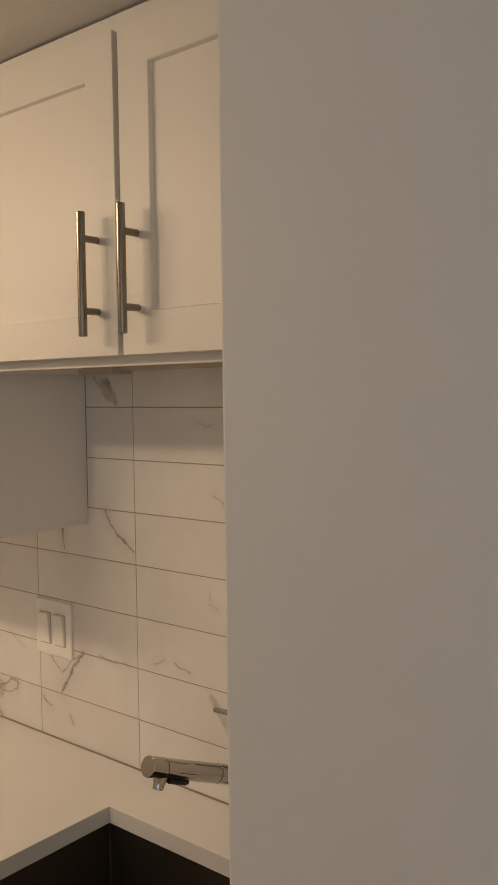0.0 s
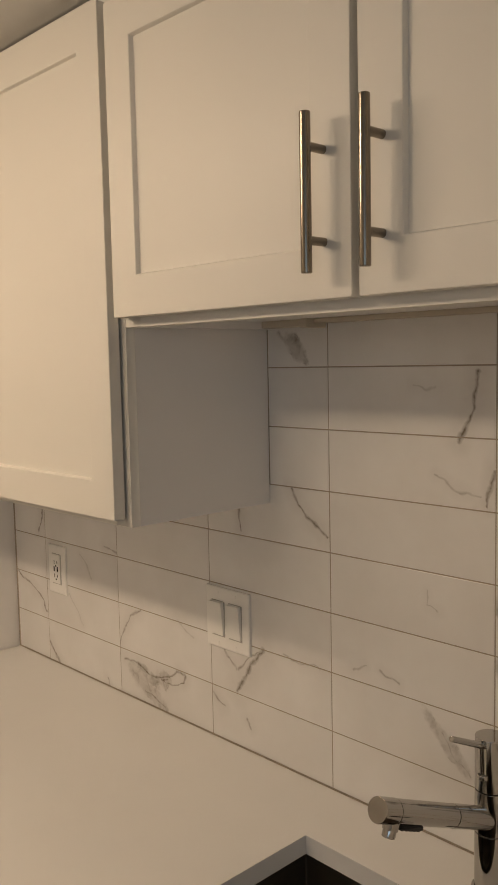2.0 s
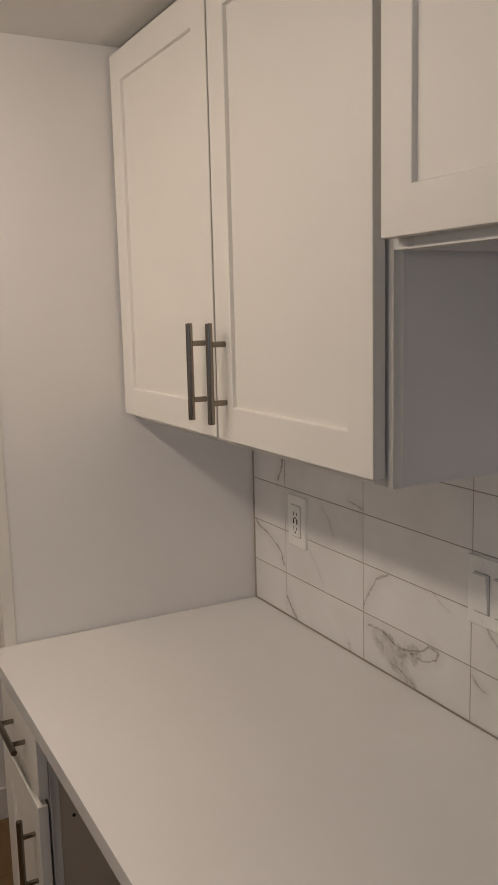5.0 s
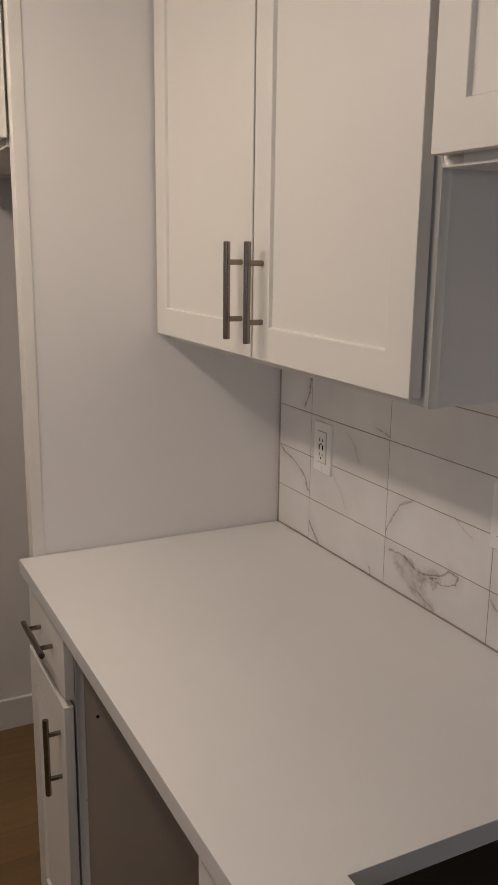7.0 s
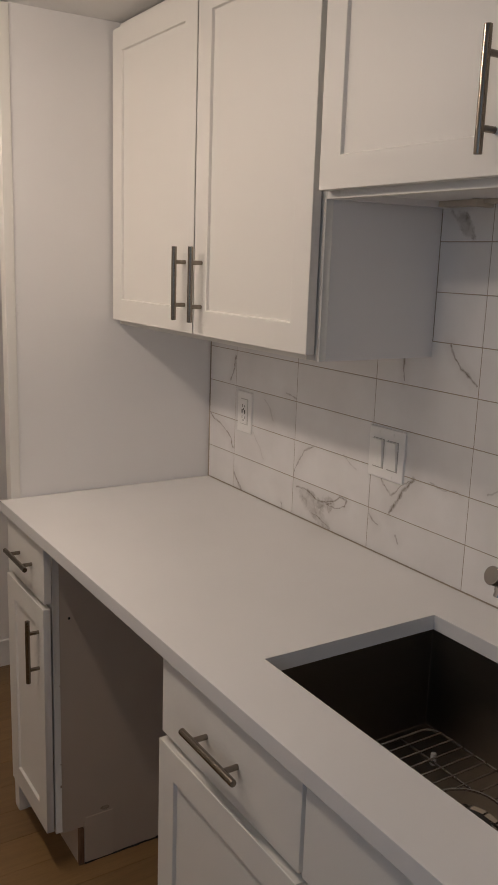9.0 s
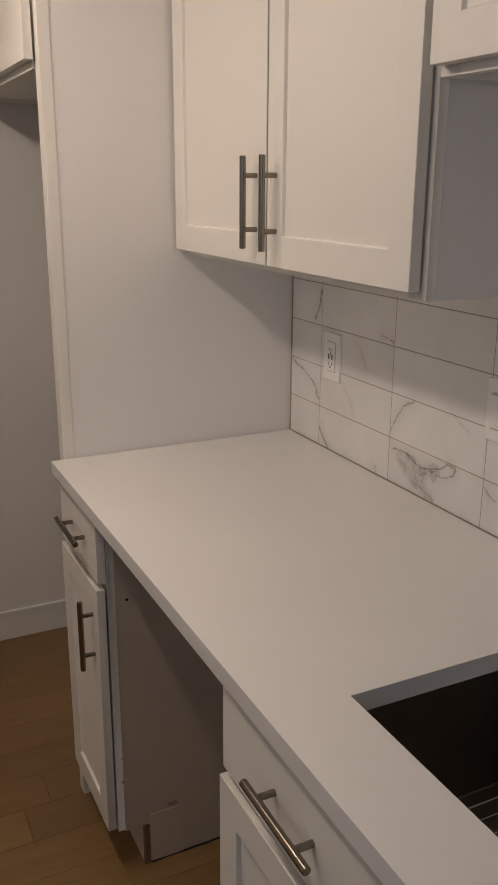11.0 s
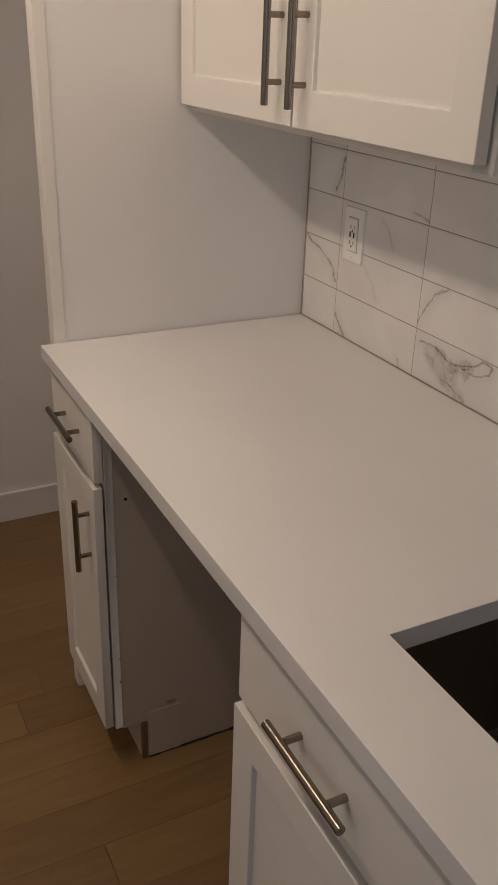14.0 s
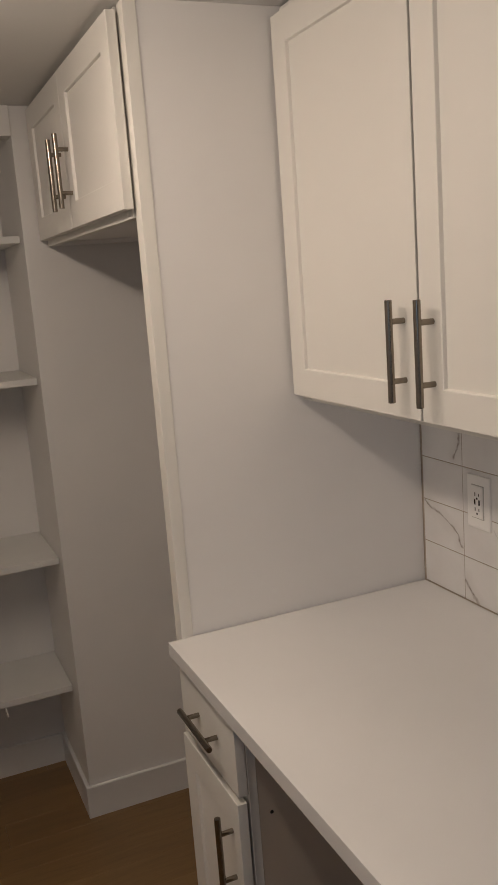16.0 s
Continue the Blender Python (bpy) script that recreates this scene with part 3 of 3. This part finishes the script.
ctr = bm.verts.new((0.3024, -0.462, 0.123))
rim_v = [bm.verts.new((0.3024, -0.462 + 1.2 * q * math.cos(k * math.tau / 14), 0.123 + 0.7 * q * math.sin(k * math.tau / 14))) for k, q in enumerate(spot)]
for k in range(14):
    bm.faces.new((ctr, rim_v[k], rim_v[(k + 1) % 14]))
part("stain", bm, STAIN, narrow, "faint brown stain")
for z, h in ((0.221, 0.007), (0.286, 0.004), (0.503, 0.003)):
    part("paint_chip", box(0.3034, 0.3038, BF + 0.039 - h * 0.3, BF + 0.0405, z, z + h), STAIN, narrow, "small brown chip in the white paint")
# solid dark strip of uneven bits, laid on as the floor gap's shade
bm = bmesh.new()
for i in range(14):
    y = -0.52 + i * 0.026
    w = 0.0015 + 0.003 * random.random()
    box_into(bm, 0.3022, 0.3022 + w, y, y + 0.027, FLOOR + 0.0005, FLOOR + 0.002 + 0.003 * random.random())
part("floor_gap_shade", bm, DARK, narrow, "rough dark strip standing in for the shaded floor gap")

sinkcab = base_cabinet(0.925, 1.796, 0.883, "wide white sink base cabinet with two doors", False)
part("face_frame", face_frame(0.925, 1.796, BF + 0.0205, BF + 0.041, 0.092, 0.883, mid=1.365, cross=0.731), CAB, sinkcab)
part("toe_kick", box(0.929, 1.820, -0.535, -0.5225, FLOOR, 0.086), RAW, sinkcab, "white toe kick board")
for a, b, dx in ((0.939, 1.361, 1.325), (1.369, 1.788, 1.405)):
    dr = part("drawer_front", box(a, b, DF, DF + 0.019, 0.727, 0.868, 0.002), CAB, sinkcab, "flat white false drawer front")
    part("handle", bar_pull(((a + b) / 2 - 0.003, DF, 0.799), (1, 0, 0)), NICKEL, dr, "brushed nickel bar handle")
    d = part("door", shaker(a - 0.004, b, 0.101, 0.712, BF), CAB, sinkcab, "white shaker door, closed")
    part("handle", bar_pull((dx, BF, 0.593), (0, 0, 1)), NICKEL, d, "brushed nickel bar handle")
fl2 = thing("filler_strip", "white filler strip between sink cabinet and wall", "filler", (1.81, BF, 0.1))
part("board", box(1.7965, 1.8230, BF + 0.025, BF + 0.041, 0.092, 0.883, 0.0008), CAB, fl2)

# ---- worktop with sink cut-out ----
SX0, SX1, SY0, SY1 = 1.106, 1.622, -0.513, -0.131
bm = bmesh.new()
xs, ys = (0.0034, SX0, SX1, 1.8230), (-0.632, SY0, SY1, -0.0005)
grid = {}
for k, z in enumerate((TOP - 0.030, TOP)):
    for i, x in enumerate(xs):
        for j, y in enumerate(ys):
            grid[i, j, k] = bm.verts.new((x, y, z))
for i in range(3):
    for j in range(3):
        if (i, j) != (1, 1):
            for k in (0, 1):
                bm.faces.new([grid[i + a, j + b, k] for a, b in ((0, 0), (1, 0), (1, 1), (0, 1))])
for i in range(3):
    for j in (0, 3):
        bm.faces.new((grid[i, j, 0], grid[i + 1, j, 0], grid[i + 1, j, 1], grid[i, j, 1]))
        bm.faces.new((grid[j, i, 0], grid[j, i + 1, 0], grid[j, i + 1, 1], grid[j, i, 1]))
for j in (1, 2):
    bm.faces.new((grid[1, j, 0], grid[2, j, 0], grid[2, j, 1], grid[1, j, 1]))
    bm.faces.new((grid[j, 1, 0], grid[j, 2, 0], grid[j, 2, 1], grid[j, 1, 1]))
bmesh.ops.recalc_face_normals(bm, faces=bm.faces)
rim = [e for e in bm.edges if len(e.link_faces) == 2 and e.calc_face_angle(0) > 1]
bmesh.ops.bevel(bm, geom=rim, offset=0.0012, segments=2, profile=0.5, affect="EDGES", clamp_overlap=True)
ctop = thing("worktop", "white quartz kitchen worktop with square sink cut-out", "countertop", (0.93, -0.3, TOP - 0.03))
part("slab", bm, QUARTZ, ctop)
part("joint_sealant", box(0.0040, 1.8225, -0.0022, -0.0006, TOP + 0.0002, TOP + 0.0022), GROUT, ctop, "thin brown sealant line along the tiles")

# ---- sink ----
sk = thing("sink", "dark brushed steel undermount sink, empty", "sink", ((SX0 + SX1) / 2, -0.32, 0.675))
a0, a1, b0, b1, zt, zb = SX0 - 0.004, SX1 + 0.004, SY0 - 0.004, SY1 + 0.004, TOP - 0.0305, 0.685
bm = bmesh.new()
box_into(bm, a0, a1, b0, b1, zb, zt)
bmesh.ops.delete(bm, geom=[f for f in bm.faces if f.normal.z > 0.9], context="FACES")
inner = [e for e in bm.edges if not e.is_boundary]
bmesh.ops.bevel(bm, geom=inner, offset=0.003, segments=3, profile=0.5, affect="EDGES")
wall_faces = bmesh.ops.solidify(bm, geom=list(bm.faces), thickness=-0.0015)
box_into(bm, a0 - 0.02, a0 - 0.002, b0 - 0.02, b1 + 0.02, zt - 0.0015, zt)
box_into(bm, a1 + 0.002, a1 + 0.02, b0 - 0.02, b1 + 0.02, zt - 0.0015, zt)
part("basin", bm, SINK, sk)
bm = bmesh.new()
rod_into(bm, (1.366, -0.29, zb + 0.002), (1.366, -0.29, zb + 0.005), 0.055, seg=40, bevel=0.0015)
dn = part("drain", bm, CHROME, sk, "round steel drain flange")
bm = bmesh.new()
rod_into(bm, (1.366, -0.29, zb + 0.005), (1.366, -0.29, zb + 0.0065), 0.040, seg=32)
part("strainer", bm, BLACK, dn, "dark drain strainer")

# wire grid standing in the sink
gr = thing("sink_grid", "steel wire grid standing in the sink", "sink rack", (1.366, -0.32, zb))
gz, r = zb + 0.026, 0.0026
gx0, gx1, gy0, gy1 = 1.150, 1.583, -0.485, -0.160


def wire(points, radius, closed=False):
    """A bent round wire through points."""
    cu = bpy.data.curves.new("wire", "CURVE")
    cu.dimensions, cu.bevel_depth, cu.bevel_resolution = "3D", radius, 2
    sp = cu.splines.new("POLY")
    sp.points.add(len(points) - 1)
    for q, p in zip(sp.points, points):
        q.co = (*p, 1)
    sp.use_cyclic_u = closed
    tmp = bpy.data.objects.new("wire", cu)
    me = tmp.to_mesh()
    bm = bmesh.new()
    bm.from_mesh(me)
    tmp.to_mesh_clear()
    bpy.data.objects.remove(tmp)
    bpy.data.curves.remove(cu)
    return bm


def rounded(x0, x1, y0, y1, z, c):
    pts = []
    for cx, cy, s in ((x1 - c, y1 - c, 0), (x0 + c, y1 - c, 90), (x0 + c, y0 + c, 180), (x1 - c, y0 + c, 270)):
        pts += [(cx + c * math.cos(radians(s + k * 18)), cy + c * math.sin(radians(s + k * 18)), z) for k in range(6)]
    return pts


part("rim_wire", wire(rounded(gx0, gx1, gy0, gy1, gz, 0.025), 0.0025, True), WIRE, gr)
ring = [(1.366 + 0.062 * math.cos(k * math.pi / 16), -0.29 + 0.062 * math.sin(k * math.pi / 16), gz) for k in range(32)]
part("drain_ring", wire(ring, 0.0026, True), WIRE, gr, "round wire ring over the drain")
n = 16
for i in range(1, n):
    x = gx0 + (gx1 - gx0) * i / n
    h = 0.062 ** 2 - (x - 1.366) ** 2
    spans = [(gy0, gy1)] if h <= 0 else [(gy0, -0.29 - math.sqrt(h)), (-0.29 + math.sqrt(h), gy1)]
    for u, v in spans:
        bm = bmesh.new()
        rod_into(bm, (x, u, gz + 0.003), (x, v, gz + 0.003), 0.0016, seg=8)
        part("cross_wire", bm, WIRE, gr)
for y in (-0.235, -0.40):
    bm = bmesh.new()
    rod_into(bm, (gx0, y, gz - 0.0035), (1.322 if y > -0.3 else gx1, y, gz - 0.0035), 0.0026, seg=8)
    part("long_wire", bm, WIRE, gr)
for x in (1.213, 1.53):
    for y in (-0.215, -0.42):
        bm = bmesh.new()
        rod_into(bm, (x, y, zb + 0.0015), (x, y, gz - 0.002), 0.0062, 0.005, seg=14, bevel=0.0015)
        part("foot", bm, RUBBER, gr, "white rubber foot")

# ---- tap ----
FX, FY = 1.368, -0.056
tap = thing("faucet", "chrome single-lever pull-out kitchen faucet on the worktop", "faucet", (FX, FY, TOP))
bm = bmesh.new()
rod_into(bm, (FX, FY, TOP), (FX, FY, TOP + 0.006), 0.0245, seg=40, bevel=0.002)
part("base_ring", bm, CHROME, tap)
bm = bmesh.new()
rod_into(bm, (FX, FY, TOP + 0.007), (FX, FY, TOP + 0.082), 0.0206, seg=40, bevel=0.0006)
rod_into(bm, (FX, FY, TOP + 0.083), (FX, FY, TOP + 0.140), 0.0206, seg=40, bevel=0.0006)
part("body", bm, CHROME, tap)
bm = bmesh.new()
rod_into(bm, (FX, FY, TOP + 0.1412), (FX, FY, TOP + 0.212), 0.0206, seg=40, bevel=0.0012)
cap = part("cartridge_cap", bm, CHROME, tap)
bm = bmesh.new()
rod_into(bm, (FX, FY - 0.0175, TOP + 0.158), (FX, FY - 0.0195, TOP + 0.203), 0.0048, 0.0062, seg=18)
rod_into(bm, (FX, FY - 0.0185, TOP + 0.160), (FX, FY - 0.0185, TOP + 0.166), 0.0072, seg=18, bevel=0.001)
rod_into(bm, (FX, FY - 0.014, TOP + 0.202), (FX - 0.006, FY - 0.083, TOP + 0.233), 0.0046, 0.0040, seg=16, bevel=0.0015)
part("lever", bm, CHROME, cap, "slim chrome lever")
S0, S1 = Vector((FX, FY - 0.010, TOP + 0.103)), Vector((FX - 0.022, -0.266, 1.099))
dirn = (S1 - S0).normalized()
bm = bmesh.new()
rod_into(bm, S0, S0 + dirn * 0.075, 0.0150, seg=32, bevel=0.0006)
part("spout", bm, CHROME, tap)
bm = bmesh.new()
rod_into(bm, S0 + dirn * 0.076, S1 - dirn * 0.030, 0.0146, seg=32, bevel=0.0006)
rod_into(bm, S1 - dirn * 0.0293, S1, 0.0152, seg=32, bevel=0.0016)
hd = part("spray_head", bm, CHROME, tap, "chrome pull-out spray head")
dwn = Vector((0, dirn.z, -dirn.y)).normalized() * -1
if dwn.z > 0:
    dwn = -dwn
bm = bmesh.new()
q = S1 - dirn * 0.030
rod_into(bm, q + dwn * 0.011, q + dwn * 0.021, 0.0105, 0.0095, seg=24)
rod_into(bm, q + dwn * 0.019, q + dwn * 0.030, 0.0082, seg=24, bevel=0.001)
part("aerator", bm, CHROME, hd)
bm = bmesh.new()
q = S1 - dirn * 0.062
box_into(bm, -0.008, 0.008, -0.020, 0.020, -0.003, 0.003, 0.002)
for k in range(5):
    box_into(bm, -0.006, 0.006, -0.016 + k * 0.0075, -0.0125 + k * 0.0075, -0.0045, -0.003)
turn = dirn.to_track_quat("Y", "Z").to_matrix().to_4x4()
bmesh.ops.transform(bm, matrix=Matrix.Translation(q + dwn * 0.0155) @ turn, verts=bm.verts)
part("spray_button", bm, BLACK, hd, "black ribbed spray button")
bm = bmesh.new()
rod_into(bm, (1.564, -0.077, TOP), (1.564, -0.077, TOP + 0.010), 0.0215, 0.020, seg=32, bevel=0.003)
hc = thing("hole_cover", "round black cover on the worktop behind the sink", "hole cover", (1.564, -0.077, TOP))
part("cap", bm, BLACK, hc)

# ---- switches and socket ----
def wall_plate(x0, x1, z0, z1):
    bm = bmesh.new()
    box_into(bm, x0, x1, -0.0060, -0.0002, z0, z1)
    edges = [e for e in bm.edges if all(v.co.y < -0.005 for v in e.verts)]
    bmesh.ops.bevel(bm, geom=edges, offset=0.0035, segments=3, profile=0.6, affect="EDGES")
    return bm


def screws(owner, xs_, zs_):
    for x in xs_:
        for z in zs_:
            bm = bmesh.new()
            rod_into(bm, (x, -0.0058, z), (x, -0.0068, z), 0.003, seg=14)
            part("screw", bm, PLATE, owner)


sw = thing("light_switch", "white double rocker light switch on the tiles", "light switch", (0.8005, 0, 1.085))
plate = part("plate", wall_plate(0.743, 0.858, 1.0915, 1.2055), PLATE, sw)
for c in (0.777, 0.823):
    # grey sheet behind the rocker; its tone stands for the gap's shade
    part("gap_outline", box(c - 0.0175, c + 0.0175, -0.0066, -0.0056, 1.1140, 1.1810), PLATE_GAP, sw)
    bm = bmesh.new()
    box_into(bm, c - 0.0155, c + 0.0155, -0.004, 0.004, -0.0315, 0.0315, 0.0012)
    bmesh.ops.transform(bm, matrix=Matrix.Translation((0, -0.0082, 1.1485)) @ Matrix.Rotation(radians(5), 4, "X"), verts=bm.verts)
    part("rocker", bm, PLATE, sw)
screws(sw, (0.777, 0.823), (1.1000, 1.1950))

so = thing("wall_socket", "white double wall socket with two charging ports", "socket", (0.2085, 0, 1.083))
part("plate", wall_plate(0.173, 0.244, 1.0875, 1.2005), PLATE, so)
# darker outline sheet in place of a real shaded gap round the insert
part("gap_outline", box(0.1895, 0.2275, -0.0064, -0.0056, 1.1095, 1.1815), PLATE_GAP, so)
part("insert", box(0.1915, 0.2255, -0.0085, -0.0056, 1.1115, 1.1795, 0.001), PLATE, so)
for zc in (1.1295, 1.1615):
    bm = bmesh.new()
    box_into(bm, 0.2015, 0.2035, -0.0089, -0.0080, zc - 0.004, zc + 0.004)
    box_into(bm, 0.2135, 0.2155, -0.0089, -0.0080, zc - 0.003, zc + 0.003)
    rod_into(bm, (0.2085, -0.0080, zc - 0.0085), (0.2085, -0.0089, zc - 0.0085), 0.0024, seg=12)
    part("slots", bm, DARK, so, "dark socket slots")
for xc in (0.2015, 0.2155):
    part("charging_port", box(xc - 0.0022, xc + 0.0022, -0.0089, -0.0080, 1.1395, 1.1510), DARK, so, "dark charging port")
screws(so, (0.2085,), (1.0970, 1.1940))

# ---- tiled backsplash ----
splash = structure("backsplash", box(0.0005, 1.8230, 0.0007, 0.0088, TOP - 0.03, 1.717), GROUT, "marble-look tile backsplash with grey grout", "backsplash")
PITCH, GAP = 0.0987, 0.0009
shared = {}
for c in range(7):
    for row in range(8):
        z0 = TOP + row * PITCH
        x0, x1 = COLS[c], COLS[c + 1]
        z1 = min(z0 + PITCH, 1.682)
        if x1 < 0.91 and z0 > 1.415:
            continue
        low = 0.0022 if row == 0 else GAP
        if x0 < 0.90 < x1 and z0 > 1.37:
            x0 = 0.9120
        w, h = x1 - x0 - 2 * GAP, z1 - z0 - GAP - low
        key = (c, round(w, 4), round(h, 4))
        if key not in shared:
            bm = bmesh.new()
            box_into(bm, -w / 2, w / 2, 0.0, 0.0085, -h / 2, h / 2)
            edges = [e for e in bm.edges if all(v.co.y < 0.001 for v in e.verts)]
            bmesh.ops.bevel(bm, geom=edges, offset=0.0007, segments=2, profile=0.5, affect="EDGES")
            me = bpy.data.meshes.new("tile")
            bmesh.ops.recalc_face_normals(bm, faces=bm.faces)
            bm.to_mesh(me)
            bm.free()
            me.materials.append(MARBLE[c])
            shared[key] = me
        t = new("tile", shared[key])
        t.location = ((x0 + x1) / 2, random.uniform(-0.0002, 0.0002), z0 + low + h / 2)
        t.rotation_euler = (random.uniform(-0.002, 0.002), 0, random.uniform(-0.0008, 0.0008))
        t.parent = splash

# ---- floor planks ----
WIDE = 0.1245
planks = {}
rng = random.Random(5)
first = 0.490 - 15 * WIDE
k = 0
x = first
while x < 6.0:
    if k == 11:
        cuts = [-0.759]
    elif k == 14:
        cuts = [-0.931]
    elif k == 15:
        cuts = [-0.690]
    else:
        cuts = [rng.uniform(-1.5, -0.3)]
    cuts = sorted([-2.25] + cuts + ([cuts[0] - 1.22] if cuts[0] > -0.95 else []) + [0.05])
    for y0, y1 in zip(cuts, cuts[1:]):
        ln = round(y1 - y0 - 0.0008, 3)
        if ln not in planks:
            bm = bmesh.new()
            box_into(bm, -WIDE / 2 + 0.0002, WIDE / 2 - 0.0002, -ln / 2, ln / 2, -0.012, 0.0)
            edges = [e for e in bm.edges if all(v.co.z > -0.001 for v in e.verts)]
            bmesh.ops.bevel(bm, geom=edges, offset=0.0006, segments=1, affect="EDGES")
            bmesh.ops.recalc_face_normals(bm, faces=bm.faces)
            me = bpy.data.meshes.new("plank")
            bm.to_mesh(me)
            bm.free()
            me.materials.append(OAK)
            planks[ln] = me
        p = new("plank", planks[ln])
        p.location = (x + WIDE / 2, (y0 + y1) / 2, FLOOR + rng.uniform(-0.0004, 0.0))
        p.parent = floor
    x += WIDE
    k += 1
